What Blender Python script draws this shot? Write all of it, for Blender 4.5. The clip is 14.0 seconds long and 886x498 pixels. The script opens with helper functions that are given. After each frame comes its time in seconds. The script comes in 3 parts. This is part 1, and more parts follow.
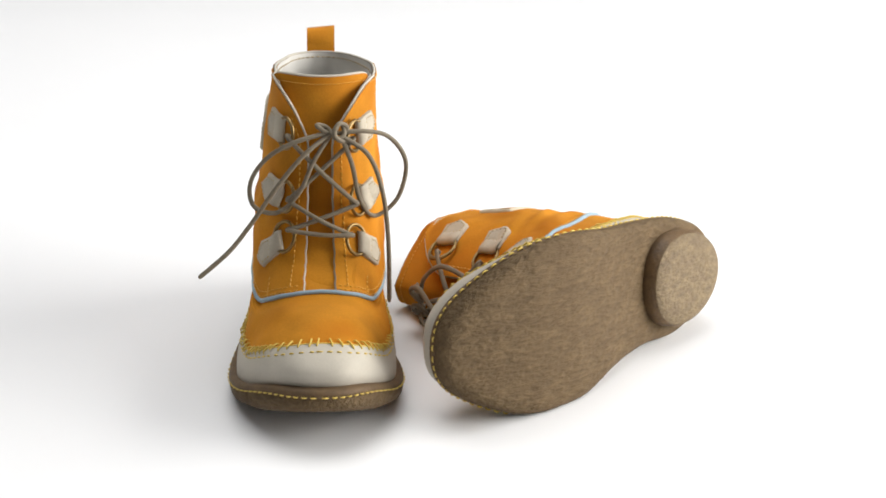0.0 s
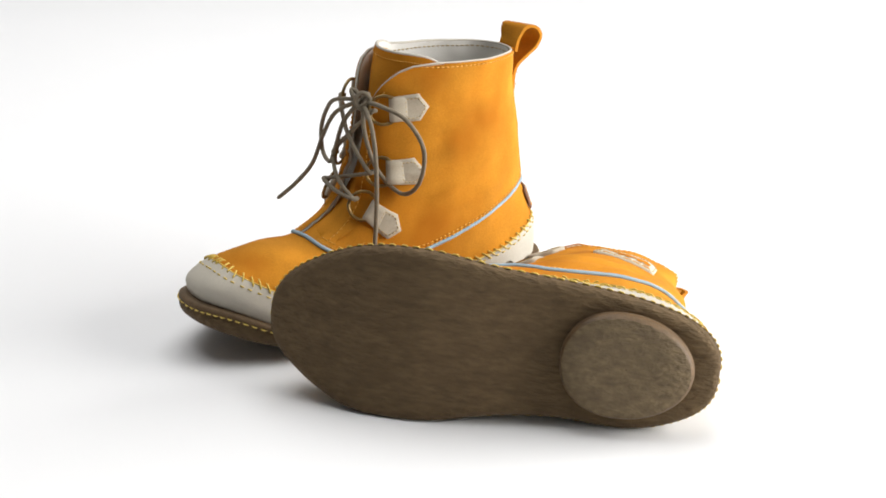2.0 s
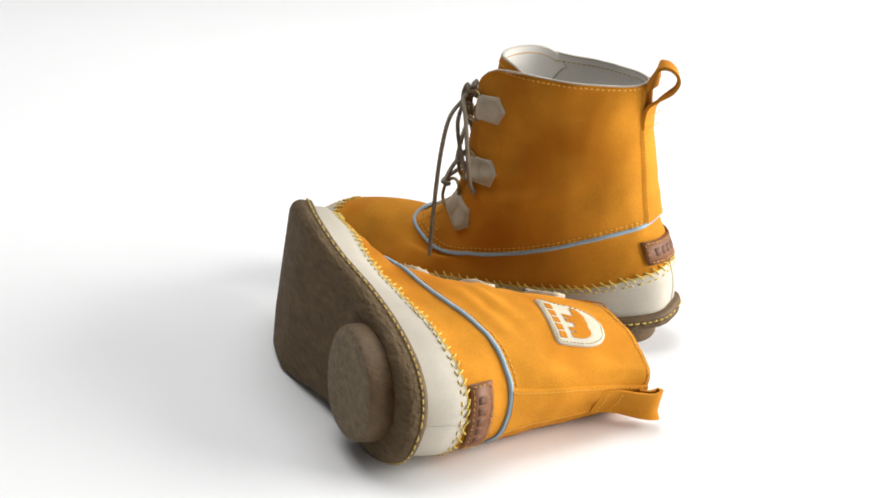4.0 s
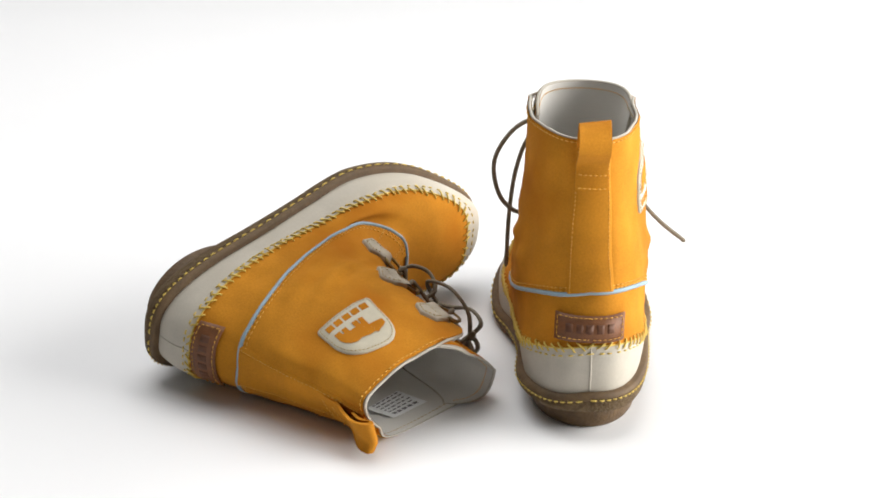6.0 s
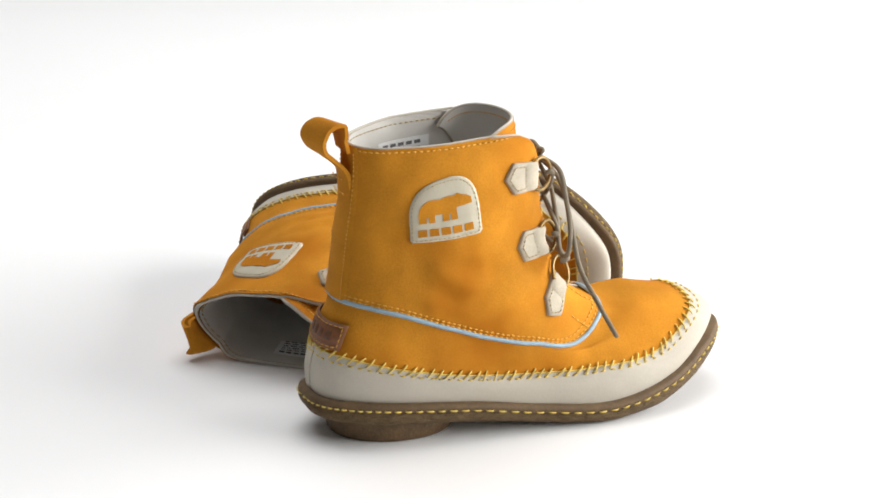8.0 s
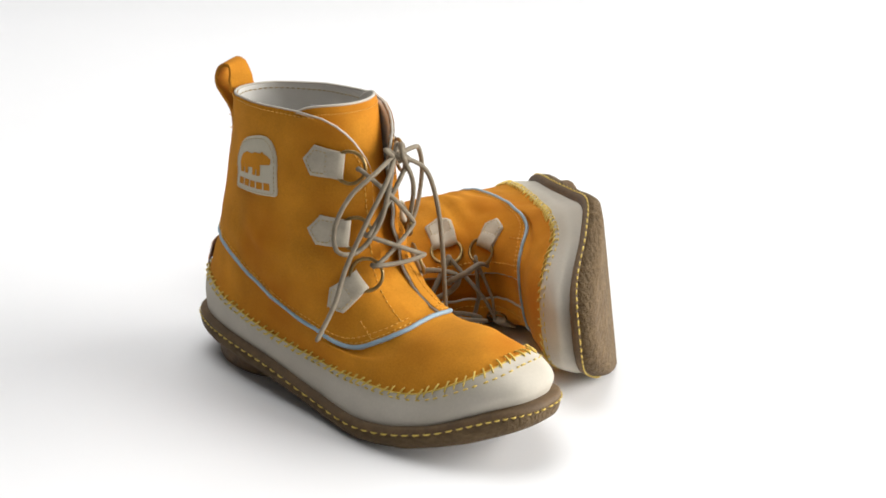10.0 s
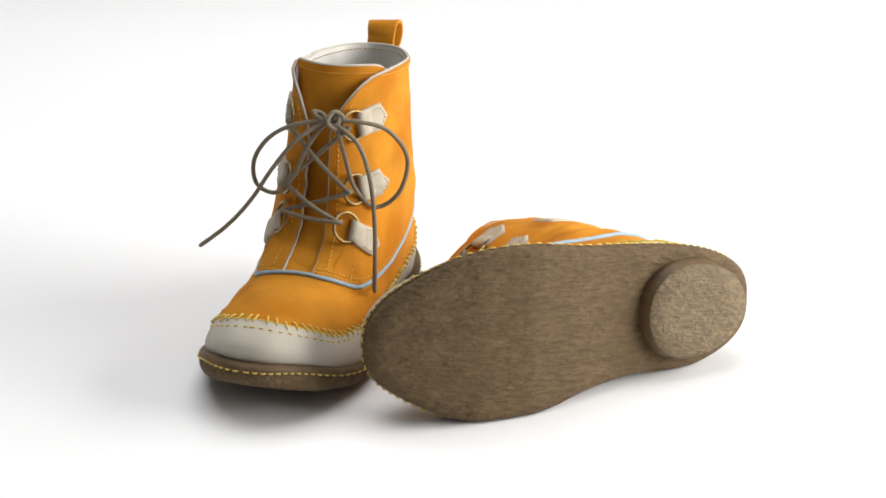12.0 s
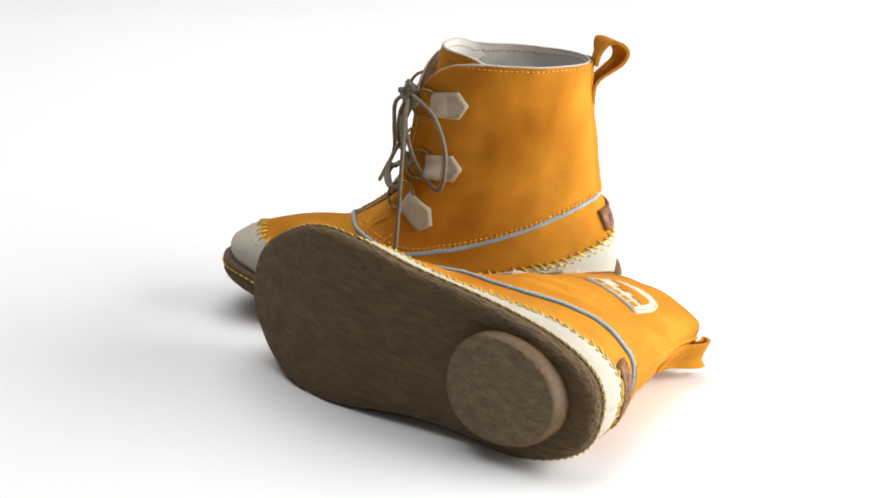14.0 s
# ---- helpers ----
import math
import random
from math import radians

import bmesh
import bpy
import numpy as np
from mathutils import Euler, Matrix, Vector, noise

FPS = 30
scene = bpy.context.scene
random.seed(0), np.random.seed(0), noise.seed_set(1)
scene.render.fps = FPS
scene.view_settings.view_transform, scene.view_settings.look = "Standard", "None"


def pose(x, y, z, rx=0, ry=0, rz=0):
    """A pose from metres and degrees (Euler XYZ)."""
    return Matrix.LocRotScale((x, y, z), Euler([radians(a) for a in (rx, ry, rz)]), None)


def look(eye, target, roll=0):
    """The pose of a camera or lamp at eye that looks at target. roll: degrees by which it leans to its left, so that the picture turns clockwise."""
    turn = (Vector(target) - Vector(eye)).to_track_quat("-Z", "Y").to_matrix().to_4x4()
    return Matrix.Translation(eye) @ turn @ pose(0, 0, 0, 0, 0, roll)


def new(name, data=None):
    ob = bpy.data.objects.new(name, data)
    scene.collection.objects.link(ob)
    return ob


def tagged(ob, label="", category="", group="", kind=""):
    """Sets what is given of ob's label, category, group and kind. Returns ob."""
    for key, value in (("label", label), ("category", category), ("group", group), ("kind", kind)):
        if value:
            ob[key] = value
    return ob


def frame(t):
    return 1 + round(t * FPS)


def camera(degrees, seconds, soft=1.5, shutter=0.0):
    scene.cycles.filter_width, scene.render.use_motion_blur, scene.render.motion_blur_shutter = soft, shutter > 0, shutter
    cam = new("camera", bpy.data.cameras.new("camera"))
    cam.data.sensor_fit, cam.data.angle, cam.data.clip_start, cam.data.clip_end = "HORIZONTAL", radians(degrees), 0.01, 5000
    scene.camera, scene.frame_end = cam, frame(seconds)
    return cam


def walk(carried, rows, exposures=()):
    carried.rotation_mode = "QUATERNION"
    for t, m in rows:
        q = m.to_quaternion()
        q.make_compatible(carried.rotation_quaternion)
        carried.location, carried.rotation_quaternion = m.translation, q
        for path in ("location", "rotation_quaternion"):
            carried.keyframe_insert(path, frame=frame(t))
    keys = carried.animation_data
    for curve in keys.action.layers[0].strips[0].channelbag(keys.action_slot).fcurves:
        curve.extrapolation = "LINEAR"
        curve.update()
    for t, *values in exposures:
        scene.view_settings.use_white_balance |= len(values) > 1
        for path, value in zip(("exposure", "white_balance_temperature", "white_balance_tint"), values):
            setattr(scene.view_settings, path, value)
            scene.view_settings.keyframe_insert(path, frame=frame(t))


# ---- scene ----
# The pair stands on a turntable in a white studio; the camera stands still and the boots turn.
cam = camera(27.96, 14.0, soft=1.75)
EYE = (0.0, -1.098, 0.4792)
AIM = (-0.0033, 0.0, 0.0721)
walk(cam, [(0.0, look(EYE, AIM, 1.215)), (14.0, look(EYE, AIM, 1.215))])

# ---- light ----
world = bpy.data.worlds.new("studio")
scene.world = world
world.use_nodes = True
world.node_tree.nodes["Background"].inputs[0].default_value = (1.0, 1.0, 1.0, 1)
world.node_tree.nodes["Background"].inputs[1].default_value = 0.095


def softbox(name, eye, target, sx, sy, watts, tint=(1, 1, 1)):
    lamp = bpy.data.lights.new(name, "AREA")
    lamp.shape, lamp.size, lamp.size_y, lamp.energy, lamp.color = "RECTANGLE", sx, sy, watts, tint
    ob = new(name, lamp)
    ob.matrix_world = look(eye, target)
    return ob


softbox("key_softbox", (1.6, -0.06, 0.64), (0, 0, 0.05), 1.8, 1.1, 55, (1, 0.985, 0.96))
softbox("top_softbox", (-0.25, 0.58, 1.9), (-0.1, 0.27, 0), 2.0, 1.8, 32)
scene.view_settings.exposure = 0.2


# ---- materials ----
def material(name, base, rough=0.6, metal=0.0, scale=60.0, vary=0.18, grain=400.0, bump=0.15, depth=0.0004,
             sheen=0.0, stretch=(1, 1, 1), stain=None, stain_scale=25.0, stain_amount=0.5, gloss=0.5):
    m = bpy.data.materials.new(name)
    m.use_nodes = True
    nt = m.node_tree
    b = nt.nodes["Principled BSDF"]
    b.inputs["Roughness"].default_value = rough
    b.inputs["Metallic"].default_value = metal
    b.inputs["Sheen Weight"].default_value = sheen
    b.inputs["Specular IOR Level"].default_value = gloss
    co = nt.nodes.new("ShaderNodeTexCoord")
    mp = nt.nodes.new("ShaderNodeMapping")
    mp.inputs["Scale"].default_value = stretch
    nt.links.new(co.outputs["Object"], mp.inputs["Vector"])

    def noise_node(sc, detail=4.0):
        n = nt.nodes.new("ShaderNodeTexNoise")
        n.inputs["Scale"].default_value = sc
        n.inputs["Detail"].default_value = detail
        nt.links.new(mp.outputs[0], n.inputs["Vector"])
        return n

    def ramp(src, a, c, p0=0.3, p1=0.7):
        r = nt.nodes.new("ShaderNodeValToRGB")
        r.color_ramp.elements[0].position, r.color_ramp.elements[1].position = p0, p1
        r.color_ramp.elements[0].color, r.color_ramp.elements[1].color = (*a, 1), (*c, 1)
        nt.links.new(src.outputs["Fac"], r.inputs["Fac"])
        return r

    dark = tuple(c * (1 - vary) for c in base)
    light = tuple(min(1, c * (1 + vary)) for c in base)
    coarse, fine = noise_node(scale), noise_node(grain, 6.0)
    r1 = ramp(coarse, dark, light)
    mix = nt.nodes.new("ShaderNodeMixRGB")
    mix.blend_type = "OVERLAY"
    mix.inputs["Fac"].default_value = min(1.0, vary * 1.2)
    nt.links.new(r1.outputs[0], mix.inputs[1])
    nt.links.new(fine.outputs["Fac"], mix.inputs[2])
    out = mix
    if stain:
        big = noise_node(stain_scale, 3.0)
        r2 = ramp(big, (0, 0, 0), (1, 1, 1), 0.48, 0.68)
        amount = nt.nodes.new("ShaderNodeMath")
        amount.operation = "MULTIPLY"
        amount.inputs[1].default_value = stain_amount
        nt.links.new(r2.outputs[0], amount.inputs[0])
        m2 = nt.nodes.new("ShaderNodeMixRGB")
        m2.inputs[2].default_value = (*stain, 1)
        nt.links.new(amount.outputs[0], m2.inputs["Fac"])
        nt.links.new(out.outputs[0], m2.inputs[1])
        out = m2
    nt.links.new(out.outputs[0], b.inputs["Base Color"])
    bp = nt.nodes.new("ShaderNodeBump")
    bp.inputs["Strength"].default_value = bump
    bp.inputs["Distance"].default_value = depth
    nt.links.new(fine.outputs["Fac"], bp.inputs["Height"])
    nt.links.new(bp.outputs[0], b.inputs["Normal"])
    return m


NUBUCK = material("yellow_nubuck", (0.515, 0.210, 0.018), 0.9, 0, 26, 0.20, 900, 0.22, 0.0004, 0.0,
                  stain=(0.405, 0.133, 0.007), stain_scale=15, stain_amount=0.8, gloss=0.12)
CREAM = material("cream_leather", (0.48, 0.44, 0.37), 0.75, 0, 60, 0.06, 700, 0.2, 0.0004,
                 stain=(0.41, 0.365, 0.29), stain_scale=30, stain_amount=0.4, gloss=0.22)
TAB = material("cream_tab_leather", (0.44, 0.39, 0.305), 0.75, 0, 120, 0.10, 900, 0.3, 0.0004, gloss=0.25)
CREPE = material("brown_crepe_rubber", (0.122, 0.081, 0.041), 0.8, 0, 190, 0.16, 380, 1.0, 0.0030, 0,
                 (1.0, 0.30, 1.0), (0.096, 0.062, 0.031), 110, 0.5, gloss=0.2)
HEEL = material("tan_crepe_rubber", (0.166, 0.116, 0.058), 0.75, 0, 240, 0.26, 450, 1.0, 0.0024, 0, (1.0, 0.5, 1.0),
                stain=(0.12, 0.08, 0.042), stain_scale=90, stain_amount=0.5)
AMBER = material("amber_gum_rim", (0.105, 0.058, 0.020), 0.6, 0, 160, 0.25, 500, 0.6, 0.0010)
WELT = material("brown_welt", (0.112, 0.066, 0.027), 0.7, 0, 120, 0.2, 500, 0.5, 0.0008)
LINING = material("pale_lining", (0.66, 0.64, 0.60), 0.75, 0, 40, 0.05, 900, 0.15, 0.0003)
LACE = material("taupe_lace", (0.178, 0.146, 0.10), 0.8, 0, 300, 0.15, 1500, 0.4, 0.0003)
BRASS = material("antique_brass", (0.25, 0.17, 0.07), 0.38, 0.9, 200, 0.2, 900, 0.1, 0.0002)
PIPING = material("pale_blue_piping", (0.265, 0.37, 0.445), 0.6, 0, 200, 0.08, 900, 0.2, 0.0002)
THREAD = material("yellow_thread", (0.63, 0.45, 0.085), 0.6, 0, 500, 0.15, 2000, 0.3, 0.0002)
SEW = material("ochre_thread", (0.68, 0.35, 0.04), 0.6, 0, 500, 0.15, 2000, 0.3, 0.0002)
TAB_SEW = material("beige_thread", (0.40, 0.29, 0.13), 0.6, 0, 500, 0.15, 2000, 0.3, 0.0002)
LABEL = material("brown_leather_label", (0.175, 0.062, 0.017), 0.55, 0, 120, 0.2, 700, 0.35, 0.0004,
                 stain=(0.14, 0.042, 0.01), stain_scale=60, stain_amount=0.6)
LABEL_DARK = material("dark_brown_emboss", (0.105, 0.036, 0.011), 0.6, 0, 150, 0.15, 700, 0.2, 0.0003)
PATCH = material("cream_patch", (0.52, 0.475, 0.365), 0.75, 0, 120, 0.06, 900, 0.15, 0.0002)
BINDING = material("cream_binding", (0.47, 0.43, 0.365), 0.75, 0, 120, 0.08, 900, 0.2, 0.0003, gloss=0.2)
PAPER = material("white_woven_label", (0.88, 0.88, 0.88), 0.7, 0, 200, 0.04, 900, 0.1, 0.0001)
INK = material("grey_print", (0.16, 0.16, 0.17), 0.7, 0, 200, 0.1, 900, 0.1, 0.0001)
STUDIO = material("white_studio_floor", (0.86, 0.86, 0.865), 0.55, 0, 3, 0.012, 40, 0.02, 0.0002)


# ---- mesh helpers ----
def part(name, bm, mat, parent, label=""):
    """One mesh object under a thing or under a part."""
    me = bpy.data.meshes.new(name)
    bm.to_mesh(me)
    bm.free()
    me.materials.append(mat)
    me.polygons.foreach_set("use_smooth", [True] * len(me.polygons))
    ob = new(name, me)
    ob.parent = parent
    if label:
        tagged(ob, label)
    return ob


def grid(rows, closed=False, bm=None):
    """A sheet of quads through rows of points."""
    bm = bm or bmesh.new()
    vs = [[bm.verts.new(p) for p in row] for row in rows]
    n = len(vs[0])
    for a, b in zip(vs, vs[1:]):
        for i in range(n if closed else n - 1):
            j = (i + 1) % n
            bm.faces.new((a[i], a[j], b[j], b[i]))
    return bm


def smooth_path(pts, steps, loop=False):
    """Catmull-Rom through points."""
    P = [np.array(p, float) for p in pts]
    n = len(P)
    out = []
    for i in range(n if loop else n - 1):
        p0, p1, p2, p3 = ((P[(i + k) % n] for k in (-1, 0, 1, 2)) if loop else
                          (P[max(i - 1, 0)], P[i], P[i + 1], P[min(i + 2, n - 1)]))
        for s in range(steps):
            t = s / steps
            out.append(0.5 * (2 * p1 + (p2 - p0) * t + (2 * p0 - 5 * p1 + 4 * p2 - p3) * t * t
                              + (3 * p1 - p0 - 3 * p2 + p3) * t ** 3))
    if not loop:
        out.append(P[-1])
    return out


def tube(path, r, n=8, loop=False, bm=None, flat=1.0):
    """A round cord along a path, with rounded ends."""
    bm = bm or bmesh.new()
    path = [np.array(p, float) for p in path]
    m = len(path)
    up = np.array([0.13, 0.31, 0.94])
    rings = []
    for i in range(m):
        t = path[(i + 1) % m] - path[i - 1] if loop else path[min(i + 1, m - 1)] - path[max(i - 1, 0)]
        t = t / (np.linalg.norm(t) + 1e-12)
        a = up - t * (up @ t)
        if np.linalg.norm(a) < 1e-3:
            a = np.cross(t, (1, 0, 0))
        a = a / np.linalg.norm(a)
        up = a
        b = np.cross(t, a)
        rr = r
        if not loop and i in (0, m - 1):
            rr = r * 0.6
        rings.append([path[i] + rr * (math.cos(k * math.tau / n) * a * flat + math.sin(k * math.tau / n) * b) for k in range(n)])
    vs = [[bm.verts.new(p) for p in ring] for ring in rings]
    for i in range(m if loop else m - 1):
        a, b = vs[i], vs[(i + 1) % m]
        for k in range(n):
            bm.faces.new((a[k], a[(k + 1) % n], b[(k + 1) % n], b[k]))
    if not loop:
        bm.faces.new(vs[0][::-1])
        bm.faces.new(vs[-1])
    return bm


# ---- the boot's form: closed contours from the welt to the collar, in millimetres ----
# x: to the outer side; y: heel to toe; z: up. Each contour: heel y, toe y, then seven stations from heel to toe of
# height, outer half width and inner half width, and the bluntness of heel and toe.
CONTOURS = [
    dict(y=(3.5, 272.5), z=(28.5, 26, 22, 15, 12, 21, 38), o=(42, 42, 43, 47, 55, 57.5, 49), i=(42, 42, 34, 36, 48, 52.5, 45), p=(0.6, 0.77), d=0),
    dict(y=(2.8, 273.5), z=(43, 38.5, 32.5, 26, 25, 32, 49), o=(43, 44, 44, 47, 54, 56, 49), i=(43, 44, 38, 39, 48, 52, 45), p=(0.6, 0.70), d=5),
    dict(y=(6, 255), z=(57.5, 48.5, 40.5, 36, 35, 41, 58), o=(43, 44, 43, 44, 50, 52.5, 50.5), i=(43, 44, 41, 41, 46, 47, 45), p=(0.62, 0.54), d=13),
    dict(y=(12, 222), z=(75, 66, 56, 48, 46, 53, 65), o=(41, 42, 42, 43, 46.5, 47.5, 43.5), i=(41, 42, 42, 41, 42, 41, 38), p=(0.66, 0.52), d=16),
    dict(y=(17, 189), z=(88, 83, 73, 63, 55.5, 53.5, 65), o=(40, 41, 41, 42.5, 45, 45.5, 41.5), i=(40, 41, 42, 42, 42, 40, 37), p=(0.74, 0.44), d=12),
    dict(y=(21, 160), z=(112, 106, 99, 93, 89, 86, 86), o=(37, 37.5, 40, 42, 43, 42, 38), i=(38, 40, 42, 42, 41, 40, 36), p=(0.84, 0.58), d=4),
    dict(y=(25.5, 149), z=(146, 143, 140, 137, 135, 132, 130), o=(31, 31, 34, 36, 36.5, 35.5, 32.5), i=(35, 36, 37.5, 37.5, 36.5, 35, 32), p=(0.86, 0.72), d=0),
    dict(y=(27.5, 143), z=(179, 180, 181, 182, 183, 184, 183), o=(29, 29, 29.5, 29.5, 30, 30.5, 30.5), i=(33, 34.5, 36, 36, 35, 34, 32.5), p=(0.86, 0.72), d=0),
]


def stations(values, s):
    """A smooth curve through evenly spaced values."""
    n = len(values) - 1
    k = min(int(s * n), n - 1)
    t = s * n - k
    p = [values[min(max(k + d, 0), n)] for d in (-1, 0, 1, 2)]
    return 0.5 * (2 * p[1] + (p[2] - p[0]) * t + (2 * p[0] - 5 * p[1] + 4 * p[2] - p[3]) * t * t + (3 * p[1] - p[0] - 3 * p[2] + p[3]) * t ** 3)


def contour_point(c, phi):
    """phi: 0 at the heel, pi at the toe by the outer side, back by the inner side to 2 pi."""
    s = (1 - math.cos(phi)) / 2
    outer = (phi % math.tau) <= math.pi
    p = c["p"][0] + (c["p"][1] - c["p"][0]) * s
    if outer and c["z"][0] < 100:
        p += 0.14 * max(0.0, 1 - 2.5 * s)
    w = abs(math.sin(phi)) ** p * stations(c["o"] if outer else c["i"], s)
    y = c["y"][0] + (c["y"][1] - c["y"][0]) * s
    z = stations(c["z"], s)
    z -= c["d"] * max(0.0, (s - 0.68) / 0.32) * (w / c["o"][5]) ** 2
    if not outer:
        z -= 6.5 * (w / 40) * min(max((150 - y) / 100, 0), 1) * min(max((165 - z) / 60, 0), 1)
    bend = 3.0 * max(0.0, 1 - y / 140) * min(max((110 - z) / 40, 0.2), 1)
    return np.array([(w if outer else -w) + bend, y, z])


class Last:
    """The outer surface of one boot. A lying boot's shaft is tipped towards the toe and flattened by the floor."""

    def __init__(self, side, tip=0.0, rest=None):
        self.side, self.tip, self.rest = side, tip, rest

    def raw(self, phi, v):
        k = min(max(int(v), 0), len(CONTOURS) - 2)
        t = v - k
        q = [contour_point(CONTOURS[min(max(k + d, 0), len(CONTOURS) - 1)], phi) for d in (-1, 0, 1, 2)]
        return 0.5 * (2 * q[1] + (q[2] - q[0]) * t + (2 * q[0] - 5 * q[1] + 4 * q[2] - q[3]) * t * t + (3 * q[1] - q[0] - 3 * q[2] + q[3]) * t ** 3)

    def warp(self, p):
        """The slump of a boot that lies on its inner side, in right-hand millimetres."""
        if not self.rest:
            return p
        x, y, z = p
        f = min(max((z - 52) / 60, 0), 1)
        f = f * f * (3 - 2 * f)
        a = radians(self.tip) * f
        dy, dz = y - 22, z - 58
        k = min(max((20 - x) / 25, 0), 1)
        y, z = y + dz * (1.4 * k - 0.3) * math.sin(a), z - dy * (0.7 + 0.3 * k) * math.sin(a)
        # pulled long towards the collar, the upper side standing fuller
        z += 0.07 * (z - 90) if z > 90 else 0.1 * (z - 90) * min(max((z - 45) / 20, 0), 1)
        if x > 0:
            x *= 1 + 0.11 * min(max((z - 60) / 60, 0), 1)
        h0, hx, hy, hz = self.rest
        room = (h0 + hy * y + hz * z - 0.4) / hx
        g = min(max((z - 60) / 110, 0), 1)
        if x < 0:
            soft = 6.0 * g + 2.0
            d = -x
            if d > room - soft:
                d = room - soft + soft * (1 - math.exp(-(d - room + soft) / soft))
            x = -min(d, room)
        return np.array([x, y, z])

    def at(self, phi, v, off=0.0):
        p = self.raw(phi, v)
        return p + self.normal(phi, v) * (off + self.crease(p, v))

    def crease(self, p, v):
        """Soft unevenness of worn leather, with folds across the ankle, in millimetres."""
        if v < 0.5:
            return 0.0
        q = Vector((p[0] * self.side, p[1], p[2]))
        soft = 1.2 * noise.noise(q * 0.045) + 0.5 * noise.noise(q * 0.11)
        fold = math.exp(-((p[2] - 88 - 0.15 * p[1]) / 17) ** 2) * min(max((p[1] - 40) / 50, 0), 1) if v > 3.6 else 0.0
        fold *= 1.5 * math.sin(0.30 * p[2] + 0.10 * p[1] + 3.0 * noise.noise(q * 0.03))
        return (soft + fold * 0.8) * min(1.0, (v - 0.5) * 1.5) * (0.35 if v < 2.1 else 1.0)

    def normal(self, phi, v):
        e = 0.02
        a = self.raw(phi + e, v) - self.raw(phi - e, v)
        b = self.raw(phi, min(v + e, 7)) - self.raw(phi, max(v - e, 0))
        n = np.cross(a, b)
        n = n / (np.linalg.norm(n) + 1e-9)
        c = self.raw(phi, v) - np.array([0, 95, self.raw(phi, v)[2] - 60])
        return n if n @ c > 0 else -n

    def find(self, outer, y, z, vmin=0.0, vmax=7.0):
        """phi and v of the point of that side at y, z."""
        best = None
        lo, hi = (0.02, math.pi - 0.02) if outer else (math.pi + 0.02, math.tau - 0.02)
        a0, a1, b0, b1 = lo, hi, vmin, vmax
        for _ in range(4):
            for i in range(13):
                for j in range(13):
                    ph, v = a0 + (a1 - a0) * i / 12, b0 + (b1 - b0) * j / 12
                    p = self.raw(ph, v)
                    d = (p[1] - y) ** 2 + (p[2] - z) ** 2
                    if best is None or d < best[0]:
                        best = (d, ph, v)
            da, db = (a1 - a0) / 8, (b1 - b0) / 8
            a0, a1 = max(lo, best[1] - da), min(hi, best[1] + da)
            b0, b1 = max(vmin, best[2] - db), min(vmax, best[2] + db)
        return best[1], best[2]

    def patch(self, phi, v, angle, outer):
        """A function that lays flat millimetres (a forwards, b upwards, turned by angle) on the surface near phi, v."""
        e = 0.01
        sp = (self.raw(phi + e, v) - self.raw(phi - e, v)) / (2 * e)
        sv = (self.raw(phi, min(v + e, 7)) - self.raw(phi, max(v - e, 0))) / (2 * e)
        n = self.normal(phi, v)
        fw = np.array([0, 1.0, 0]) - n * n[1]
        if np.linalg.norm(fw) < 0.3:
            fw = np.array([-1.0, 0, 0]) - n * -n[0]
        fw = fw / np.linalg.norm(fw)
        up = np.array([0, 0, 1.0]) - n * n[2] - fw * fw[2]
        up = up / np.linalg.norm(up)
        J = np.linalg.pinv(np.array([[sp @ fw, sv @ fw], [sp @ up, sv @ up]]))
        ca, sa = math.cos(angle), math.sin(angle)

        def lay(a, b, off=0.0):
            d = J @ np.array([a * ca - b * sa, a * sa + b * ca])
            return self.at(phi + d[0], min(max(v + d[1], 0), 7), off)

        lay.normal, lay.fw, lay.up = n, fw * ca + up * sa, up * ca - fw * sa
        return lay

    def strip(self, phi, v, angle, outer):
        """Like patch, for long pieces that bend round the front: it walks along the surface in small steps."""
        sign = 1.0 if outer else -1.0
        ca, sa = math.cos(angle), math.sin(angle)
        known = {}

        def frame_at(ph, vv):
            key = (round(ph, 4), round(vv, 4))
            if key not in known:
                e = 0.01
                sp = (self.raw(ph + e, vv) - self.raw(ph - e, vv)) / (2 * e)
                sv = (self.raw(ph, min(vv + e, 7)) - self.raw(ph, max(vv - e, 0))) / (min(vv + e, 7) - max(vv - e, 0))
                n = self.normal(ph, vv)
                fw = sign * sp / np.linalg.norm(sp)
                up = np.cross(n, fw)
                up = up if up[2] > 0 else -up
                known[key] = n, fw, up, np.linalg.pinv(np.array([[sp @ fw, sv @ fw], [sp @ up, sv @ up]]))
            return known[key]

        def lay(a, b, off=0.0):
            ph, vv = phi, v
            for _ in range(5):
                d = frame_at(ph, vv)[3] @ (np.array([a * ca - b * sa, a * sa + b * ca]) / 5)
                ph, vv = ph + d[0], min(max(vv + d[1], 4.0), 7)
            lay.last = ph, vv
            return self.at(ph, vv, off)

        def axes(a, b):
            lay(a, b)
            n, fw, up, _ = frame_at(*lay.last)
            return n, fw * ca + up * sa, up * ca - fw * sa

        lay.axes = axes
        return lay

    def out(self, p):
        """To metres, on this boot's side."""
        p = self.warp(np.asarray(p, float))
        return (p[0] * self.side * 0.001, p[1] * 0.001, p[2] * 0.001)


def finish(bm, last):
    for w in bm.verts:
        w.co = last.out(w.co)
    bmesh.ops.recalc_face_normals(bm, faces=bm.faces)
    return bm


